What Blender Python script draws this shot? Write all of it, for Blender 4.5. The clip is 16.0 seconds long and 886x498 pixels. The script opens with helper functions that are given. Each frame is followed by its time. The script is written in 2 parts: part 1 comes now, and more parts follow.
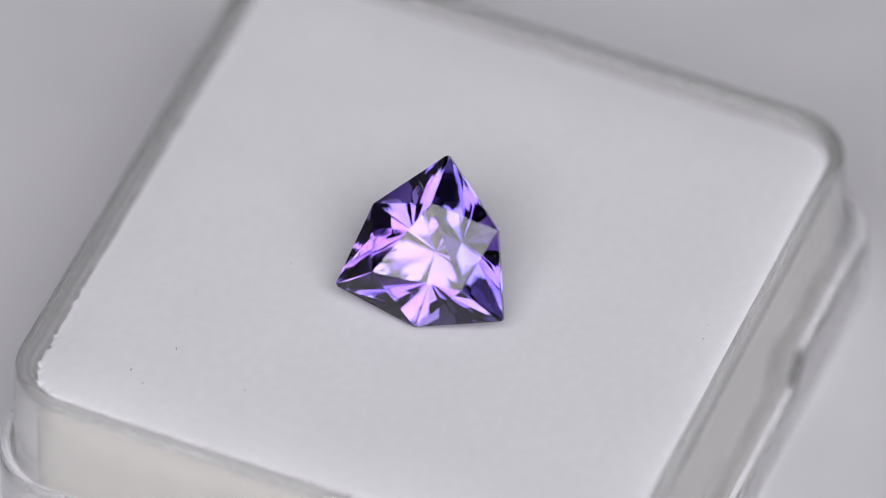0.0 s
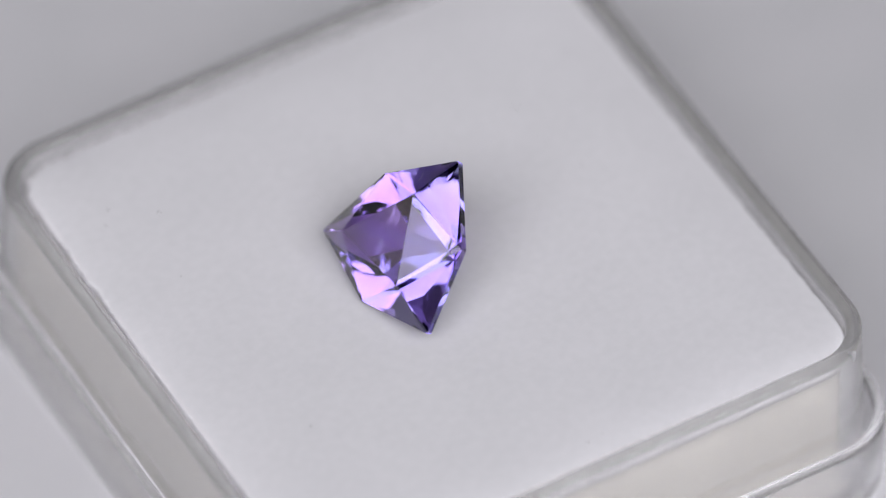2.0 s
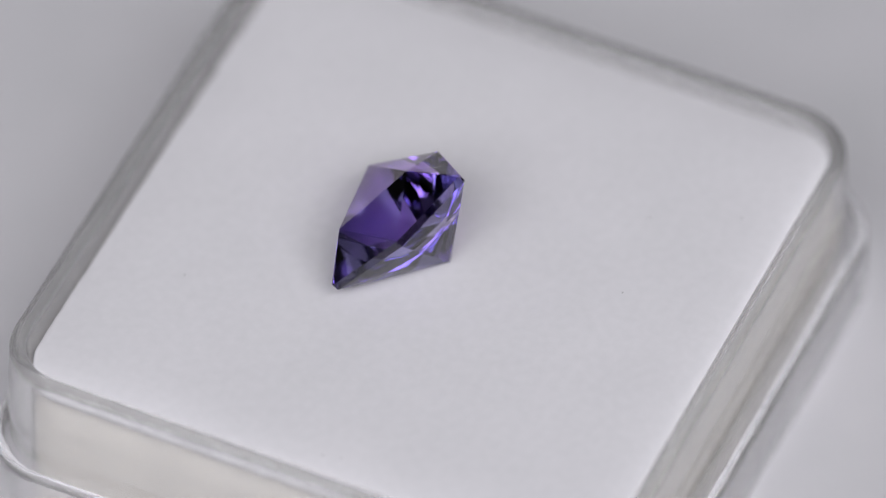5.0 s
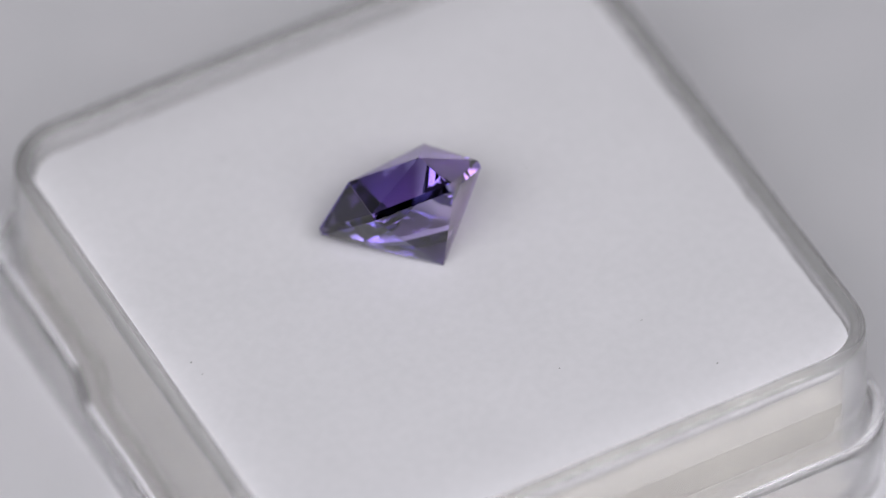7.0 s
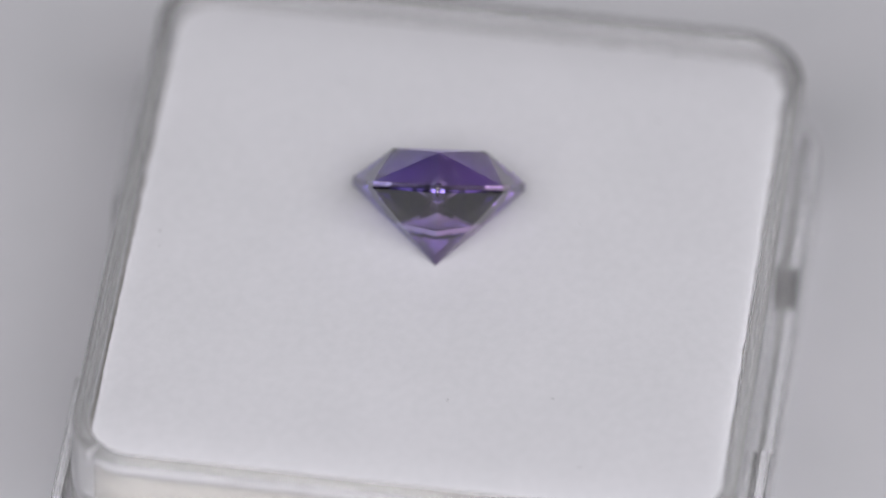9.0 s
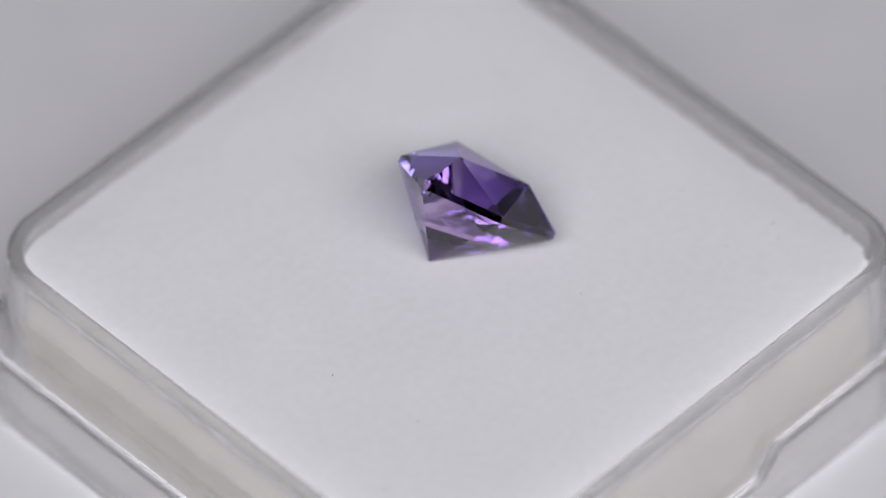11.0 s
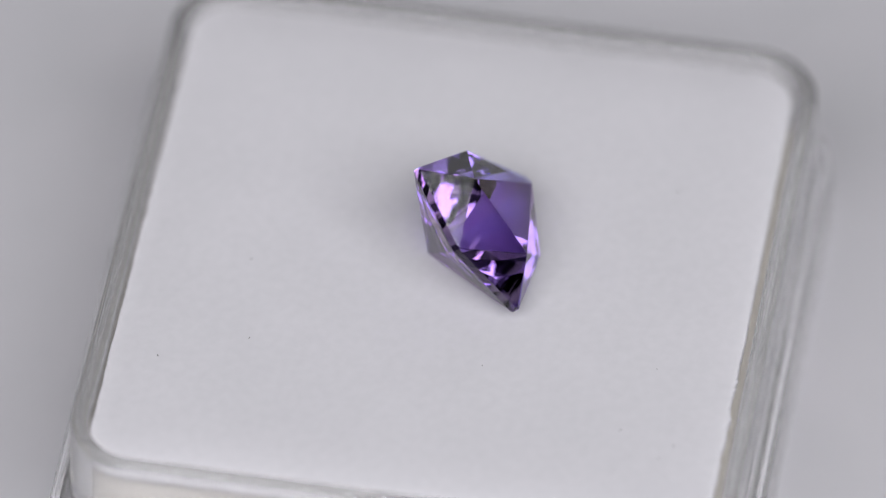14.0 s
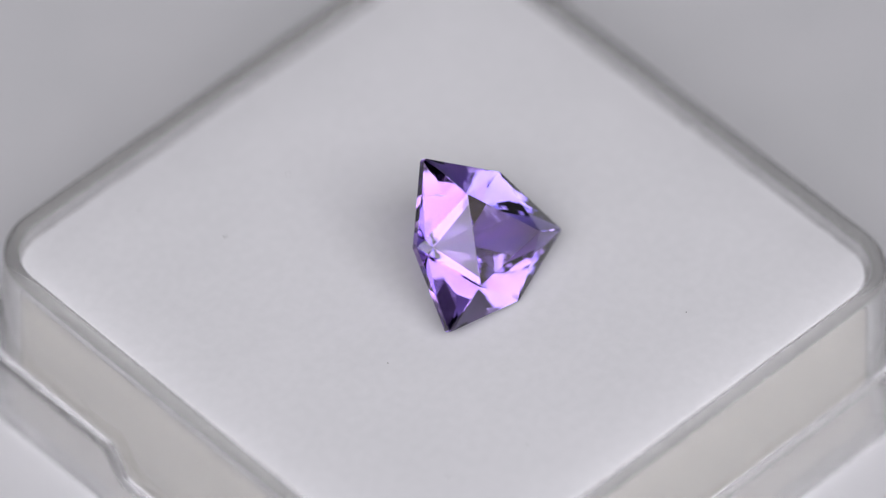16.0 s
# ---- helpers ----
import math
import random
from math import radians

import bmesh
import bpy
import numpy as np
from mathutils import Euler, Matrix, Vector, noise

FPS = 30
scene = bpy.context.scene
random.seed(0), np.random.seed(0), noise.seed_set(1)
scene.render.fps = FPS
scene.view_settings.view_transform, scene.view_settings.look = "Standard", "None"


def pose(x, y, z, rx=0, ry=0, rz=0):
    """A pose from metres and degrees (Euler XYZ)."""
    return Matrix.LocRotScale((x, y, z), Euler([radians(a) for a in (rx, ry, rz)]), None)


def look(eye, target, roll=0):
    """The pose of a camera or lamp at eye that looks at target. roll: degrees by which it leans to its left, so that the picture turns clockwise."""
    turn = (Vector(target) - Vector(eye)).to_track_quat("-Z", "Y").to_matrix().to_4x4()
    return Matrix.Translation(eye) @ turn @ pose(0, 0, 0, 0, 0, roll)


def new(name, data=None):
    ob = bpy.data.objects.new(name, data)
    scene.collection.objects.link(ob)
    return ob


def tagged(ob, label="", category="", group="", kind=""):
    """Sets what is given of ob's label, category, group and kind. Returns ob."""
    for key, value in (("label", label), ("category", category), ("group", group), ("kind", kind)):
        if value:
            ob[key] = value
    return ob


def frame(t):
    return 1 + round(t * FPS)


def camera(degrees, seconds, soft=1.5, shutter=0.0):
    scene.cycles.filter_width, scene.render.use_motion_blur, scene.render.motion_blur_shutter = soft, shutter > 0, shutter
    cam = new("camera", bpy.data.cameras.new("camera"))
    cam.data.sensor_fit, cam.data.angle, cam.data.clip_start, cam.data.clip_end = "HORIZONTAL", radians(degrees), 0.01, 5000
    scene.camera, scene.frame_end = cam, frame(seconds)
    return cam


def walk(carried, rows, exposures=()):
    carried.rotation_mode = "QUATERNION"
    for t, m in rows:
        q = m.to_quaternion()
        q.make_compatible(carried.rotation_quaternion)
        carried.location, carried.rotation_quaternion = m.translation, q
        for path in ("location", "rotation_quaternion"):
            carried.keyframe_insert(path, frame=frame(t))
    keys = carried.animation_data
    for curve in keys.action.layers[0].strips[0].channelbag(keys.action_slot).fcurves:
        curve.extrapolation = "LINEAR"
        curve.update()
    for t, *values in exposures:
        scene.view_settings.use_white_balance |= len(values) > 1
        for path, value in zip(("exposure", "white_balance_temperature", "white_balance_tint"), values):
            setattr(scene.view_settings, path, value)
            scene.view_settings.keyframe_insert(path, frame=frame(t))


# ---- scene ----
MM = 0.001
TURN = -18.327            # degrees a second, clockwise from above

# ---- camera: stands still ----
elevation, dist = radians(48.6), 0.45
cam = camera(5.086, 16.0, soft=1.0)
back = Vector((0, -math.cos(elevation), math.sin(elevation)))
up = Vector((0, math.sin(elevation), math.cos(elevation)))
slide = Vector((0.148, 0, 0)) * MM + up * (0.441 * MM)
stand = look(back * dist + slide, slide, 0.2)
walk(cam, [(0.0, stand), (16.0, stand)], [(0.0, 0.0, 6500, 10), (16.0, 0.0, 6500, 10)])
cam.data.dof.use_dof = True
cam.data.dof.focus_distance = 0.4468
cam.data.dof.aperture_fstop = 16.5

# ---- light: one wide softbox over and behind the camera, in a dim room ----
world = bpy.data.worlds.new("room_light")
scene.world = world
world.use_nodes = True
world.node_tree.nodes["Background"].inputs[0].default_value = (0.80, 0.85, 1.0, 1)
world.node_tree.nodes["Background"].inputs[1].default_value = 0.15


def softbox(name, eye, target, w, h, watts, colour):
    d = bpy.data.lights.new(name, "AREA")
    d.shape, d.size, d.size_y, d.energy, d.color = "RECTANGLE", w, h, watts, colour
    ob = new(name, d)
    ob.matrix_world = look(eye, target)
    return ob


softbox("softbox_over_camera", (0.03, -0.40, 0.54), (0, 0, 0), 1.05, 0.40, 5.1, (1.0, 0.99, 1.025))

# ---- materials ----


def material(name):
    m = bpy.data.materials.new(name)
    m.use_nodes = True
    return m, m.node_tree.nodes, m.node_tree.links, m.node_tree.nodes["Principled BSDF"]


def mottled(name, dark, light, scale, rough, bump=0.0, fine=8.0, coords="Object", depth=0.00005):
    """A dull surface: two scales of noise in its colour, the fine one in its relief."""
    m, nodes, links, p = material(name)
    tc = nodes.new("ShaderNodeTexCoord")
    a, b = nodes.new("ShaderNodeTexNoise"), nodes.new("ShaderNodeTexNoise")
    a.inputs["Scale"].default_value, a.inputs["Detail"].default_value = scale, 4
    b.inputs["Scale"].default_value, b.inputs["Detail"].default_value = scale * fine, 6
    mix, ramp = nodes.new("ShaderNodeMath"), nodes.new("ShaderNodeValToRGB")
    mix.operation = "MULTIPLY_ADD"
    mix.inputs[1].default_value = 0.5
    for n in (a, b):
        links.new(tc.outputs[coords], n.inputs["Vector"])
    links.new(b.outputs["Fac"], mix.inputs[0])
    half = nodes.new("ShaderNodeMath")
    half.operation = "MULTIPLY"
    half.inputs[1].default_value = 0.5
    links.new(a.outputs["Fac"], half.inputs[0])
    links.new(half.outputs[0], mix.inputs[2])
    ramp.color_ramp.elements[0].position, ramp.color_ramp.elements[1].position = 0.3, 0.7
    ramp.color_ramp.elements[0].color, ramp.color_ramp.elements[1].color = (*dark, 1), (*light, 1)
    links.new(mix.outputs[0], ramp.inputs["Fac"])
    links.new(ramp.outputs["Color"], p.inputs["Base Color"])
    p.inputs["Roughness"].default_value = rough
    if bump:
        bp = nodes.new("ShaderNodeBump")
        bp.inputs["Strength"].default_value, bp.inputs["Distance"].default_value = bump, depth
        links.new(b.outputs["Fac"], bp.inputs["Height"])
        links.new(bp.outputs["Normal"], p.inputs["Normal"])
    return m


def clear(name, colour, ior, rough, wave=0.0, scale=200.0, through_share=1.0):
    """Clear plastic with faint moulding waves, and a milky share that brightens dark refractions."""
    m, nodes, links, p = material(name)
    p.inputs["Base Color"].default_value = (*colour, 1)
    p.inputs["Transmission Weight"].default_value = through_share
    p.inputs["IOR"].default_value, p.inputs["Roughness"].default_value = ior, rough
    if wave:
        tc, n, bp = nodes.new("ShaderNodeTexCoord"), nodes.new("ShaderNodeTexNoise"), nodes.new("ShaderNodeBump")
        n.inputs["Scale"].default_value, n.inputs["Detail"].default_value = scale, 3
        bp.inputs["Strength"].default_value, bp.inputs["Distance"].default_value = wave, 0.0002
        links.new(tc.outputs["Object"], n.inputs["Vector"])
        links.new(n.outputs["Fac"], bp.inputs["Height"])
        links.new(bp.outputs["Normal"], p.inputs["Normal"])
    return m


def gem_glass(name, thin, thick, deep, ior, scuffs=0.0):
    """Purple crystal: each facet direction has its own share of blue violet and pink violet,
    tinted pale at the rim and full in the middle for light absorbed along the path, deeper with every turn inside the
    stone.
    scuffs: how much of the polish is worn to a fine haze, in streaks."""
    m, nodes, links, p = material(name)
    nodes.remove(p)
    tc, n, spread = nodes.new("ShaderNodeTexCoord"), nodes.new("ShaderNodeTexNoise"), nodes.new("ShaderNodeMapRange")
    facing, lean = nodes.new("ShaderNodeSeparateXYZ"), nodes.new("ShaderNodeMath")
    n.inputs["Scale"].default_value, n.inputs["Detail"].default_value = 2.6, 1
    lean.operation, lean.inputs[1].default_value = "MULTIPLY_ADD", -0.30
    spread.inputs["From Min"].default_value, spread.inputs["From Max"].default_value = 0.26, 0.70
    links.new(tc.outputs["Normal"], n.inputs["Vector"])
    links.new(tc.outputs["Normal"], facing.inputs[0])
    links.new(facing.outputs["X"], lean.inputs[0])
    links.new(n.outputs["Fac"], lean.inputs[2])
    links.new(lean.outputs[0], spread.inputs["Value"])

    def tint(pair):
        mix = nodes.new("ShaderNodeMix")
        mix.data_type = "RGBA"
        mix.inputs[6].default_value, mix.inputs[7].default_value = (*pair[0], 1), (*pair[1], 1)
        links.new(spread.outputs["Result"], mix.inputs["Factor"])
        return mix.outputs[2]

    fresnel, turned = nodes.new("ShaderNodeFresnel"), nodes.new("ShaderNodeMapRange")
    fresnel.inputs["IOR"].default_value = ior
    turned.inputs["From Min"].default_value, turned.inputs["From Max"].default_value = 0.3, 0.7
    links.new(fresnel.outputs[0], turned.inputs["Value"])
    inside = nodes.new("ShaderNodeMix")
    inside.data_type = "RGBA"
    inside.inputs[6].default_value = (1, 1, 1, 1)
    links.new(turned.outputs["Result"], inside.inputs["Factor"])
    links.new(tint(deep), inside.inputs[7])
    shine = nodes.new("ShaderNodeBsdfGlossy")
    shine.inputs["Roughness"].default_value = 0.0
    links.new(inside.outputs[2], shine.inputs["Color"])
    # Tint graded by distance from the axis paints in light lost through the thickness.
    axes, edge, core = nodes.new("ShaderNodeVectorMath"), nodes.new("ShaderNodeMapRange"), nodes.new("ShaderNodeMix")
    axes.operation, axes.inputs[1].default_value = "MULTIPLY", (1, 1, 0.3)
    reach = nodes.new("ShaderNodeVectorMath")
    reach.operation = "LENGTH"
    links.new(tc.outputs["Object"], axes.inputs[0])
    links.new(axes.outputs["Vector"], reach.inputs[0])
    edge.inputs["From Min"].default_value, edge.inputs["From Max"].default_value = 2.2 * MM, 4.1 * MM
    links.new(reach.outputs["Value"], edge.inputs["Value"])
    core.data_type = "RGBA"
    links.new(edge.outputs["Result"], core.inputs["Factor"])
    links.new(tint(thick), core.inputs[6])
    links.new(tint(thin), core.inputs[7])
    bend = nodes.new("ShaderNodeBsdfRefraction")
    bend.inputs["IOR"].default_value, bend.inputs["Roughness"].default_value = ior, 0.0
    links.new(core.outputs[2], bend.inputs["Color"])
    mix = nodes.new("ShaderNodeMixShader")
    links.new(fresnel.outputs[0], mix.inputs[0])
    links.new(bend.outputs[0], mix.inputs[1])
    links.new(shine.outputs[0], mix.inputs[2])
    surface = mix.outputs[0]
    if scuffs:
        stretch, streak, share = nodes.new("ShaderNodeMapping"), nodes.new("ShaderNodeTexNoise"), nodes.new("ShaderNodeMapRange")
        haze, worn = nodes.new("ShaderNodeBsdfDiffuse"), nodes.new("ShaderNodeMixShader")
        stretch.inputs["Scale"].default_value, stretch.inputs["Rotation"].default_value = (250, 2600, 250), (0, 0, 0.35)
        streak.inputs["Scale"].default_value, streak.inputs["Detail"].default_value = 1.0, 3
        share.inputs["From Min"].default_value, share.inputs["From Max"].default_value = 0.3, 0.7
        share.inputs["To Min"].default_value, share.inputs["To Max"].default_value = scuffs * 0.6, scuffs * 1.4
        haze.inputs["Color"].default_value = (0.86, 0.72, 0.80, 1)
        links.new(tc.outputs["Object"], stretch.inputs["Vector"])
        links.new(stretch.outputs["Vector"], streak.inputs["Vector"])
        links.new(streak.outputs["Fac"], share.inputs["Value"])
        links.new(share.outputs["Result"], worn.inputs[0])
        links.new(surface, worn.inputs[1])
        links.new(haze.outputs[0], worn.inputs[2])
        surface = worn.outputs[0]
    links.new(surface, nodes["Material Output"].inputs["Surface"])
    return m


paper = mottled("white_table_paper", (0.62, 0.62, 0.645), (0.68, 0.67, 0.70), 25, 0.6, 0.15)
foam_top = mottled("white_foam", (0.78, 0.775, 0.805), (0.85, 0.84, 0.875), 160, 0.9, 0.15, fine=14)
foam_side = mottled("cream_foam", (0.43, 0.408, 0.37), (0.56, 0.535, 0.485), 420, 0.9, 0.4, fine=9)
bounce_paint = mottled("pale_bounce_paint", (0.34, 0.34, 0.35), (0.40, 0.40, 0.41), 3, 0.8, 0.1)
room_paint = mottled("dark_room_paint", (0.04, 0.04, 0.045), (0.055, 0.055, 0.06), 3, 0.8, 0.1)
plastic = clear("clear_plastic", (0.90, 0.895, 0.90), 1.49, 0.07, 0.06, 160, 0.80)
plastic_lid = clear("clear_plastic_lid", (0.90, 0.895, 0.90), 1.49, 0.16, 0.10, 140, 0.93)
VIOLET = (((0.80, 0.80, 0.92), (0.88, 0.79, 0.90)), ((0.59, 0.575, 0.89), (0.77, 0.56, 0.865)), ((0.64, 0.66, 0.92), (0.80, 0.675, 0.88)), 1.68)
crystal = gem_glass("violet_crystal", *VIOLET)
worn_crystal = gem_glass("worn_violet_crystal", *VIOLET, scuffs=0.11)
fibre = mottled("pale_scratch", (0.60, 0.58, 0.66), (0.75, 0.73, 0.80), 4000, 0.8)
lint = mottled("dark_lint", (0.06, 0.055, 0.055), (0.14, 0.13, 0.125), 4000, 0.9)

# ---- mesh helpers ----


def mesh_object(name, bm, mat, smooth=False):
    bmesh.ops.recalc_face_normals(bm, faces=bm.faces)
    me = bpy.data.meshes.new(name)
    bm.to_mesh(me)
    bm.free()
    me.materials.append(mat)
    for f in me.polygons:
        f.use_smooth = smooth
    return new(name, me)


def part(name, bm, mat, parent, label="", smooth=False):
    ob = mesh_object(name, bm, mat, smooth)
    ob.parent = parent
    return tagged(ob, label)


def rounded_square(half, radius, corner=10, side=12):
    """Points round a square with rounded corners, counter-clockwise from the middle of no side."""
    pts = []
    flat = half - radius
    for k in range(4):
        a0 = k * math.pi / 2
        c, s = math.cos(a0), math.sin(a0)
        for i in range(side):
            v = -flat + 2 * flat * i / side
            pts.append((half * c - v * s, half * s + v * c))
        for i in range(corner):
            a = a0 + i / corner * math.pi / 2
            cx, cy = flat * c - flat * s, flat * s + flat * c
            pts.append((cx + radius * math.cos(a), cy + radius * math.sin(a)))
    return pts


def loft(bm, rings, closed_profile):
    """Skin a list of point rings of equal length."""
    vs = [[bm.verts.new(p) for p in ring] for ring in rings]
    n = len(vs[0])
    pairs = list(zip(vs, vs[1:])) + ([(vs[-1], vs[0])] if closed_profile else [])
    for a, b in pairs:
        for i in range(n):
            bm.faces.new((a[i], a[(i + 1) % n], b[(i + 1) % n], b[i]))
    return vs


# ---- setting ----
TABLE_Z = -8.95 * MM


def slab(name, x0, x1, y0, y1, z0, z1, mat, label, category):
    bm = bmesh.new()
    bmesh.ops.create_cube(bm, size=1)
    for v in bm.verts:
        v.co = ((x0 + x1) / 2 + v.co.x * (x1 - x0), (y0 + y1) / 2 + v.co.y * (y1 - y0), (z0 + z1) / 2 + v.co.z * (z1 - z0))
    return tagged(mesh_object(name, bm, mat), label, category, kind="structure")


slab("tabletop", -0.75, 0.75, -0.9, 0.6, TABLE_Z - 0.03, TABLE_Z, paper, "plain matt white table surface under the box", "table")
slab("floor", -0.85, 0.85, -1.5, 0.7, -0.85, -0.78, room_paint, "plain dark grey floor", "floor")
slab("ceiling", -0.85, 0.85, -1.5, 0.7, 1.1, 1.15, room_paint, "plain dark grey ceiling", "ceiling")
# Back wall out of view, added and kept pale to bounce light into the stone.
slab("wall_north", -0.75, 0.75, 0.6, 0.65, -0.78, 1.1, bounce_paint, "plain pale grey wall, unseen, added behind the table to brighten the gem", "wall")
slab("wall_south", -0.75, 0.75, -1.5, -1.45, -0.78, 1.1, room_paint, "plain dark grey wall", "wall")
slab("wall_east", 0.75, 0.8, -1.5, 0.65, -0.78, 1.1, room_paint, "plain dark grey wall beside the table", "wall")
slab("wall_west", -0.8, -0.75, -1.5, 0.65, -0.78, 1.1, room_paint, "plain dark grey wall beside the table", "wall")

# ---- the box: clear plastic, filled with foam, standing in its lid ----
BOX = pose(-0.234 * MM, -0.279 * MM, 0, 0, 0, 67.05)
FOAM_Z = 0.08


def ring(half, radius, z, corner=10, side=24):
    return [(x * MM, y * MM, z * MM) for x, y in rounded_square(half, radius, corner, side)]


def build_box():
    box = new("clear_box")
    bm = bmesh.new()
    rim = [(14.56 - 0.39 * math.cos(a), 2.6 - 0.39 * math.cos(a), 0.32 + 0.33 * math.sin(a)) for a in [math.pi * k / 12 for k in range(13)]]
    loft(bm, [ring(h, r, z) for h, r, z in (
        (14.32, 2.25, -8.74), (14.32, 2.25, -7.6), (14.24, 2.25, -4.0), (14.18, 2.25, -0.4), (14.17, 2.25, 0.1), *rim,
        (14.95, 2.97, 0.1), (14.97, 2.97, -0.4), (15.09, 2.97, -4.0), (15.16, 2.95, -7.6), (15.17, 2.95, -8.74))], True)
    for v in bm.verts:
        v.co.x += 0.09 * MM * min(0.0, v.co.x / (15 * MM))
    part("wall", bm, plastic, box, smooth=True).visible_shadow = False
    bm = bmesh.new()
    rr = loft(bm, [ring(14.28, 2.2, z) for z in (-8.74, -8.35)], False)
    bm.faces.new(rr[0])
    bm.faces.new(list(reversed(rr[1])))
    part("bottom", bm, plastic, box)
    return tagged(box, "clear plastic square gem box with rounded corners, filled with white foam", "box")


def build_lid():
    """The lid under the box: its skirt dips in a thumb notch in the middle of two sides."""
    lid = new("box_lid")

    def notched(half, radius, z):
        out = []
        for x, y in rounded_square(half, radius, 12, 90):
            dip = 0.0
            if abs(y) > half - 0.01:
                t = max(0.0, min(1.0, (5.5 - abs(x)) / 1.1))
                dip = 1.55 * t * max(0.0, min(1.0, (z + 8.5) / 3.0))
            out.append((x * MM, y * MM, (z - dip) * MM))
        return out

    lip = [(15.58 - 0.28 * math.cos(a), 3.18 - 0.22 * math.cos(a), -4.98 + 0.28 * math.sin(a)) for a in [math.pi * k / 10 for k in range(11)]]
    prof = ((15.3, 2.95, -8.6), (15.3, 2.95, -8.0), (15.3, 2.95, -5.5), *lip, (15.87, 3.4, -5.5), (15.88, 3.4, -8.0), (15.88, 3.4, -8.6),
            (15.82, 3.35, -8.85), (15.6, 3.2, -8.9), (15.35, 3.0, -8.85))
    bm = bmesh.new()
    loft(bm, [notched(h, r, z) for h, r, z in prof], True)
    skirt = part("skirt", bm, plastic_lid, lid, smooth=True)
    skirt.data.set_sharp_from_angle(angle=radians(28))
    skirt.visible_shadow = False
    bm = bmesh.new()
    rr = loft(bm, [ring(15.25, 2.9, z) for z in (-8.93, -8.77)], False)
    bm.faces.new(rr[0])
    bm.faces.new(list(reversed(rr[1])))
    part("plate", bm, plastic_lid, lid)
    return tagged(lid, "clear plastic box lid with thumb notches, turned over under the box", "lid")


def build_foam():
    foam = new("foam_pad")
    rnd = random.Random(4)
    base = rounded_square(14.08, 1.95, 60, 420)
    ragged = []
    for x, y in base:
        x += 0.22 * max(0.0, -x / 14.0)
        fray = max(0.0, 1 - math.hypot(x + 13.6, y - 13) / 11)
        r = 0.05 * noise.noise((x * 1.3, y * 1.3, 3)) + 0.03 * noise.noise((x * 6, y * 6, 9))
        r += 0.8 * fray * (0.24 * noise.noise((x * 1.7, y * 1.7, 2)) + 0.24 * noise.noise((x * 5.3, y * 5.3, 4)) + 0.22 * noise.noise((x * 14, y * 14, 7)) + 0.14 * rnd.random() - 0.26)
        d = math.hypot(x, y)
        ragged.append((x + x / d * r, y + y / d * r))
    bm = bmesh.new()
    levels = [(k, FOAM_Z - drop - 0.30 * max(0.0, (k - 0.80) / 0.20) ** 2) for k, drop in (
        (1.0, 0.07), (0.9982, 0.02), (0.993, 0), (0.98, 0), (0.965, 0), (0.945, 0), (0.92, 0), (0.89, 0), (0.85, 0), (0.75, 0), (0.5, 0), (0.25, 0))]
    rings = []
    smooth_edge = [(x + 0.22 * max(0.0, -x / 14.0), y) for x, y in base]
    for k, z in levels:
        worn = 1.0 if k > 0.995 else 0.7 if k > 0.98 else 0.0
        row = []
        for (xr, yr), (xs, ys) in zip(ragged, smooth_edge):
            x, y = k * (xs + worn * (xr - xs)), k * (ys + worn * (yr - ys))
            row.append((x * MM, y * MM, (z + (0.02 * noise.noise((x * 0.4, y * 0.4, 5)) if k < 0.97 else 0)) * MM))
        rings.append(row)
    rings.insert(0, [(x * MM, y * MM, (FOAM_Z - 0.8) * MM) for x, y in ragged])
    vs = loft(bm, rings, False)
    bm.faces.new(list(reversed(vs[-1])))
    bm.faces.new(vs[0])
    part("top_sheet", bm, foam_top, foam, smooth=True)
    bm = bmesh.new()
    worn_edge = [p for p in ragged if math.hypot(p[0] + 13.6, p[1] - 13) < 8.5]
    for x, y in rnd.sample(worn_edge, min(230, len(worn_edge))):
        out = math.atan2(y, x) if min(abs(x), abs(y)) > 12 else (math.pi if x < -abs(y) else math.pi / 2)
        root = Vector((x * 0.997, y * 0.997, FOAM_Z - 0.30 + rnd.uniform(-0.06, 0.05)))
        a = out + rnd.uniform(-1.1, 1.1)
        way = Vector((math.cos(a), math.sin(a), rnd.uniform(-0.3, 0.5)))
        side = Vector((-math.sin(a), math.cos(a), 0))
        long, wide = rnd.uniform(0.06, 0.24), rnd.uniform(0.012, 0.035)
        foot = [bm.verts.new((root + side * wide * u + Vector((0, 0, wide * w)) - way * 0.03) * MM) for u, w in ((1, -0.6), (-1, -0.6), (0, 0.9))]
        tip = bm.verts.new((root + way * long + side * rnd.uniform(-0.05, 0.05)) * MM)
        bm.faces.new(foot)
        for k in range(3):
            bm.faces.new((foot[k], tip, foot[(k + 1) % 3]))
    tagged(part("fuzz", bm, foam_top, foam, "white fuzz along a torn foam edge"), kind="stuff")
    bm = bmesh.new()
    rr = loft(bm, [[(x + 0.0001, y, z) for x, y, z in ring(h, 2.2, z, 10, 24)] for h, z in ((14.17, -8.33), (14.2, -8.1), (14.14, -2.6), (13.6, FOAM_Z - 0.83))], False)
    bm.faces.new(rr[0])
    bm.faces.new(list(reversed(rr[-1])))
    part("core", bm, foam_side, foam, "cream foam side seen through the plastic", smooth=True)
    return tagged(foam, "white foam pad with slightly frayed edges filling the clear box", "foam pad")


# ---- the gem ----
GEM = Matrix(((0.9579, 0.1858, -0.2189, -0.469 * MM), (-0.2866, 0.6676, -0.6872, -2.011 * MM),
              (0.0185, 0.7210, 0.6927, 2.643 * MM), (0, 0, 0, 1)))


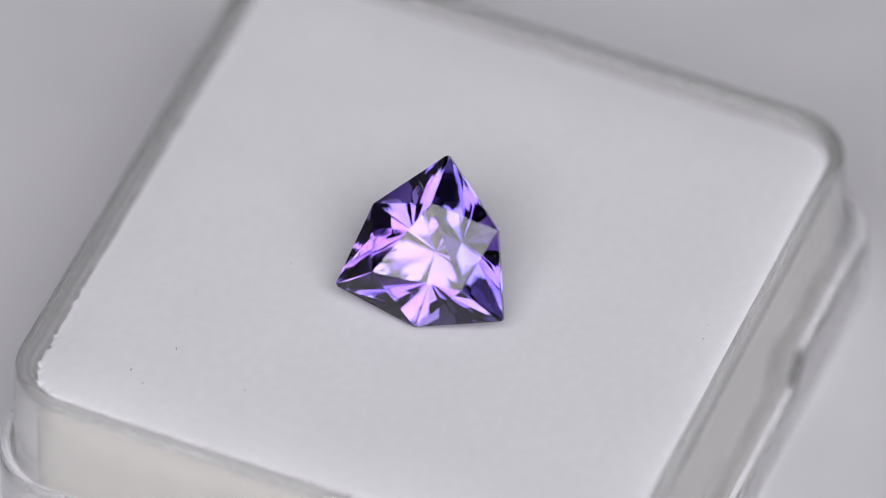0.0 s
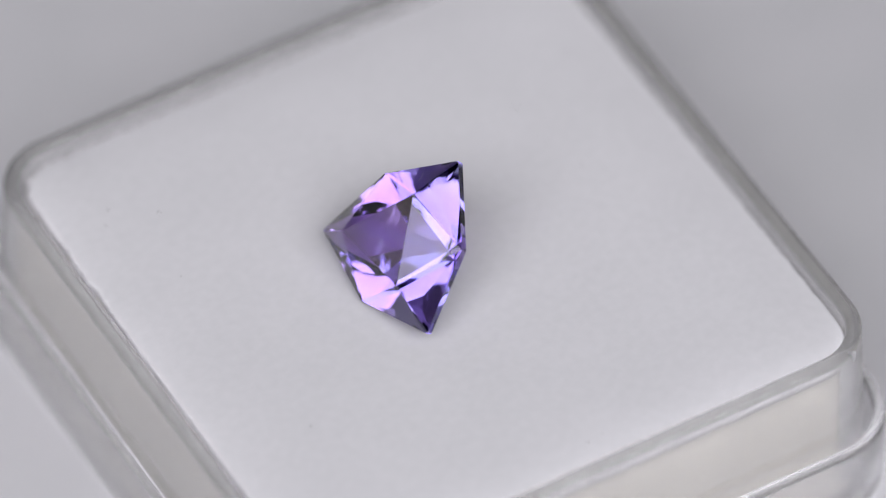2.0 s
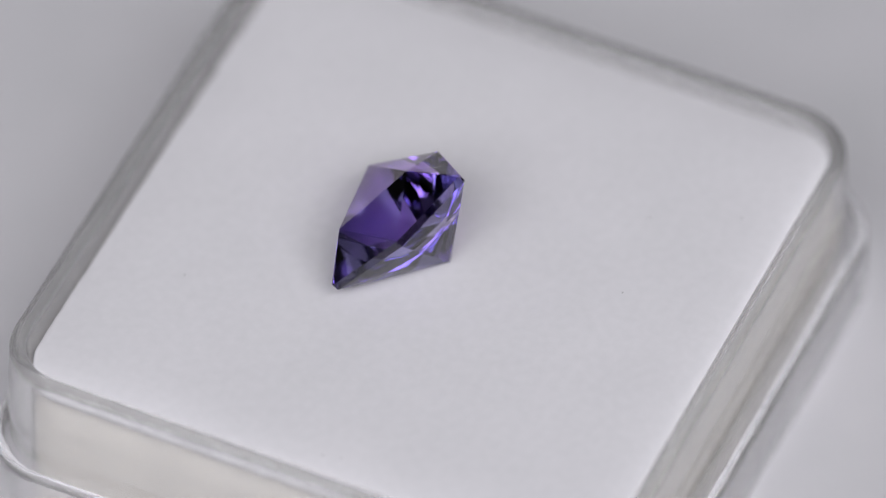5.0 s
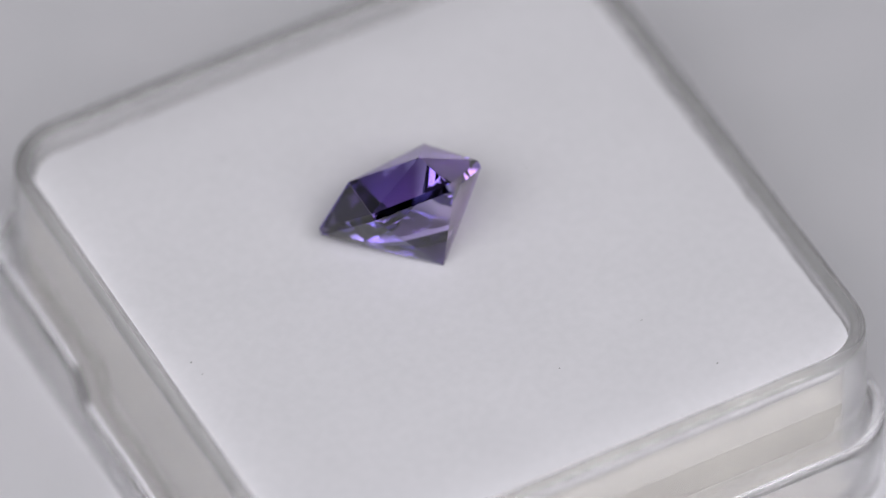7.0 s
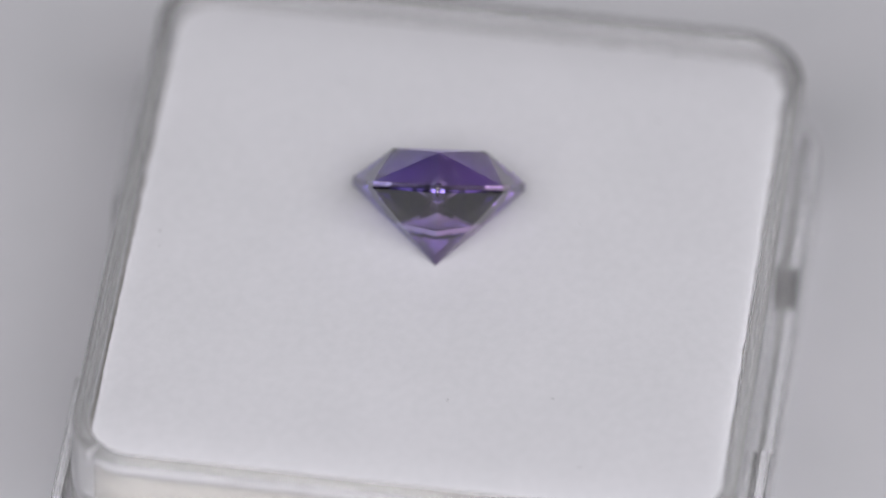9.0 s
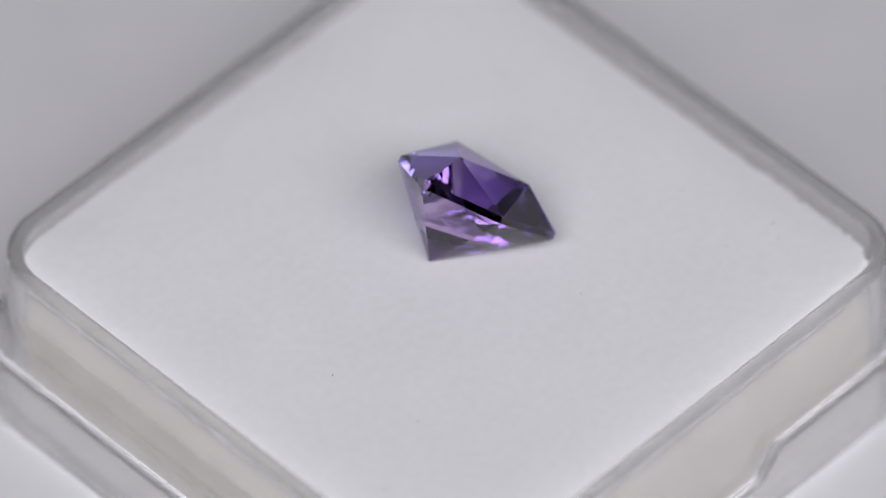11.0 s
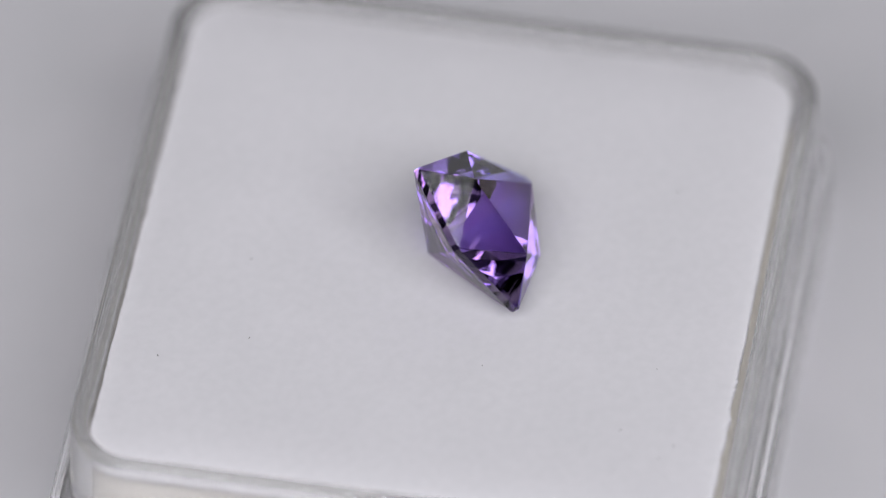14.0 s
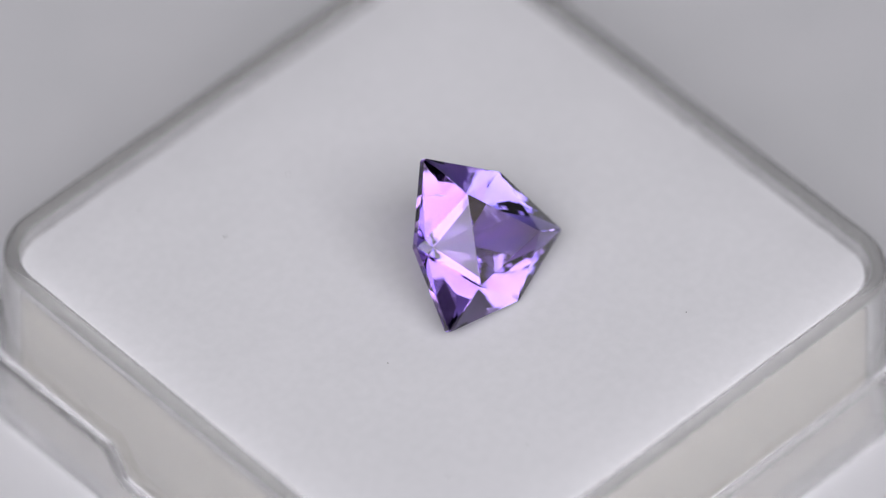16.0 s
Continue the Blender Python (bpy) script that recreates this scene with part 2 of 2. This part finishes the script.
def build_gem():
    """Three sharp corners, three blunt ones, a triangular table, ten crown facets and a pointed pavilion."""
    R, rm, rt, hc, hp, g = 4.51, 3.36, 2.39, 1.58, 3.60, 0.17
    pts = []

    def polar(r, a, z):
        a = radians(a)
        return (r * math.cos(a), r * math.sin(a), z)

    for k in range(3):
        a = 90 + 120 * k
        pts.append(polar(rt, a, hc))
        for z in (g, -g):
            pts.append(polar(R - 0.04, a - 0.9, z))
            pts.append(polar(R - 0.04, a + 0.9, z))
            pts.append(polar(rm, a + 60, z))
        corner, blunt = Vector(polar(R, a, 0)), Vector(polar(rm, a + 60, 0))
        before = Vector(polar(rm, a - 60, 0))
        for other in (blunt, before):
            for depth, shares in ((0.04, (0.2, 0.5, 0.8)), (0.10, (0.1, 0.35, 0.65, 0.9)), (0.18, (0.25, 0.5, 0.75)), (0.28, (0.33, 0.67)), (0.45, (0.5,)), (0.68, (0.5,))):
                for share in shares:
                    swell = (1 + 0.175 * depth - 0.08 * depth ** 2) * (1 + 0.016 * min(depth, 0.2) / 0.2 * share * (1 - share))
                    pts.append(corner.lerp(other, share) * swell * (1 - depth) + Vector((0, 0, -g - (hp - g) * depth)))
        for depth, sharp, dull in ((0.20, 1.004, 1.006), (0.45, 1.008, 1.016)):
            low = Vector((0, 0, -g - (hp - g) * depth))
            pts.append(corner * (1 - depth) * sharp + low)
            pts.append(blunt * (1 - depth) * dull + low)
    pts.append((0, 0, -hp))
    bm = bmesh.new()
    for p in pts:
        bm.verts.new([c * MM for c in p])
    bmesh.ops.convex_hull(bm, input=bm.verts)
    bmesh.ops.recalc_face_normals(bm, faces=bm.faces)
    gem = new("gemstone")
    cuts = {}
    for f in bm.faces:
        n, mid = f.normal, f.calc_center_median()
        if abs(n.z) < 0.1:
            key = ("girdle",)
        elif n.z < 0:
            key = ("pavilion",)
        elif n.z > 0.99:
            key = ("table",)
        else:
            key = ("crown_facet", round(math.degrees(math.atan2(n.y, n.x)) / 4) % 90)
        cuts.setdefault(key, []).append([tuple(v.co) for v in f.verts])
    bm.free()
    names = {"girdle": "thin polished girdle band", "pavilion": "pointed purple pavilion of long narrow facets", "table": "flat triangular table facet, lightly scuffed"}
    for key, faces in cuts.items():
        verts = sorted({v for f in faces for v in f})
        at = {v: i for i, v in enumerate(verts)}
        me = bpy.data.meshes.new(key[0])
        me.from_pydata(verts, [], [[at[v] for v in f] for f in faces])
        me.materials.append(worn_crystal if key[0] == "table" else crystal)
        ob = new(key[0], me)
        ob.parent = gem
        tagged(ob, names.get(key[0], ""))
    a, b, c = Vector(polar(rt, 90, hc)), Vector(polar(R, 90, g)), Vector(polar(rm, 150, g))
    n = (b - a).cross(c - a).normalized()
    n *= 1 if n.z > 0 else -1
    bm = bmesh.new()
    p, q = a * 0.52 + b * 0.26 + c * 0.22, a * 0.22 + b * 0.46 + c * 0.32
    way = (q - p).normalized()
    side = way.cross(n)
    row = []
    for i in range(9):
        mid = p.lerp(q, i / 8) + side * (0.035 * math.sin(i * 0.55))
        w = 0.005 + 0.009 * math.sin(math.pi * i / 8)
        row.append([bm.verts.new((mid + o) * MM) for o in (side * w, n * 0.012, -side * w)])
    for u, v in zip(row, row[1:]):
        for k in range(3):
            bm.faces.new((u[k], u[(k + 1) % 3], v[(k + 1) % 3], v[k]))
    bm.faces.new(row[0])
    bm.faces.new(list(reversed(row[-1])))
    part("scratch", bm, fibre, gem, "fine pale scratch across a crown facet")
    return tagged(gem, "faceted purple trillion-cut gemstone lying tilted on white foam", "gemstone")


def build_speck(seed, size, stretch):
    """A crumb or short curl of dark lint."""
    rnd = random.Random(seed)
    bm = bmesh.new()
    n = 6 if stretch > 2 else 3
    for k in range(n):
        bmesh.ops.create_icosphere(bm, subdivisions=1, radius=size * MM * (0.6 if n > 3 else rnd.uniform(0.5, 0.8)),
                                   matrix=Matrix.Translation(((k - n / 2) * size * stretch / n * MM, math.sin(k * 1.1 + seed) * size * 0.9 * MM, size * 0.4 * MM)))
    return tagged(mesh_object("dust_speck", bm, lint), "dark curl of lint on the white foam" if n > 3 else "tiny dark dust speck on the white foam", "dust", "dust on the foam")


SPECKS = [(-9.3, 8.6, 0.035, 5, 60), (-11.75, 9.1, 0.045, 1, 0), (-11.2, 9.95, 0.04, 1, 40), (11.8, 7.8, 0.05, 1, 0), (8.7, 1.45, 0.05, 1.5, 20),
          (7.94, 6.07, 0.03, 4, 80), (-2.6, 5.9, 0.03, 1, 0), (-10.33, 4.77, 0.035, 1, 0), (-9.64, -5.87, 0.035, 1, 0), (0.55, -12.86, 0.045, 1, 0), (1.39, -12.74, 0.03, 1, 0)]
specks = [(build_speck(i, sz * 0.75, st), BOX @ pose(x * MM, y * MM, FOAM_Z * MM, 0, 0, turn)) for i, (x, y, sz, st, turn) in enumerate(SPECKS)]
for i, (x, y, sz) in enumerate(((15.55, 1.6, 0.07), (15.52, -2.2, 0.06), (15.58, 6.2, 0.05))):
    crumb = tagged(build_speck(20 + i, sz, 1.2), "tiny dark dust crumb on the clear lid edge", "dust", "dust on the lid edge")
    specks.append((crumb, BOX @ pose(x * MM, y * MM, -4.7 * MM, 0, 0, 35 * i)))
clear_box = build_box()
box_lid = build_lid()
foam_pad = build_foam()
gemstone = build_gem()


def motions():
    times = [0.5 * i for i in range(33)]
    for thing, m in ((clear_box, BOX @ pose(-0.06 * MM, 0, 0)), (box_lid, BOX @ pose(0.06 * MM, -0.12 * MM, 0)), (foam_pad, BOX @ pose(-0.07 * MM, 0, 0)), (gemstone, GEM), *specks):
        walk(thing, [(t, pose(0, 0, 0, 0, 0, TURN * t) @ m) for t in times])


motions()
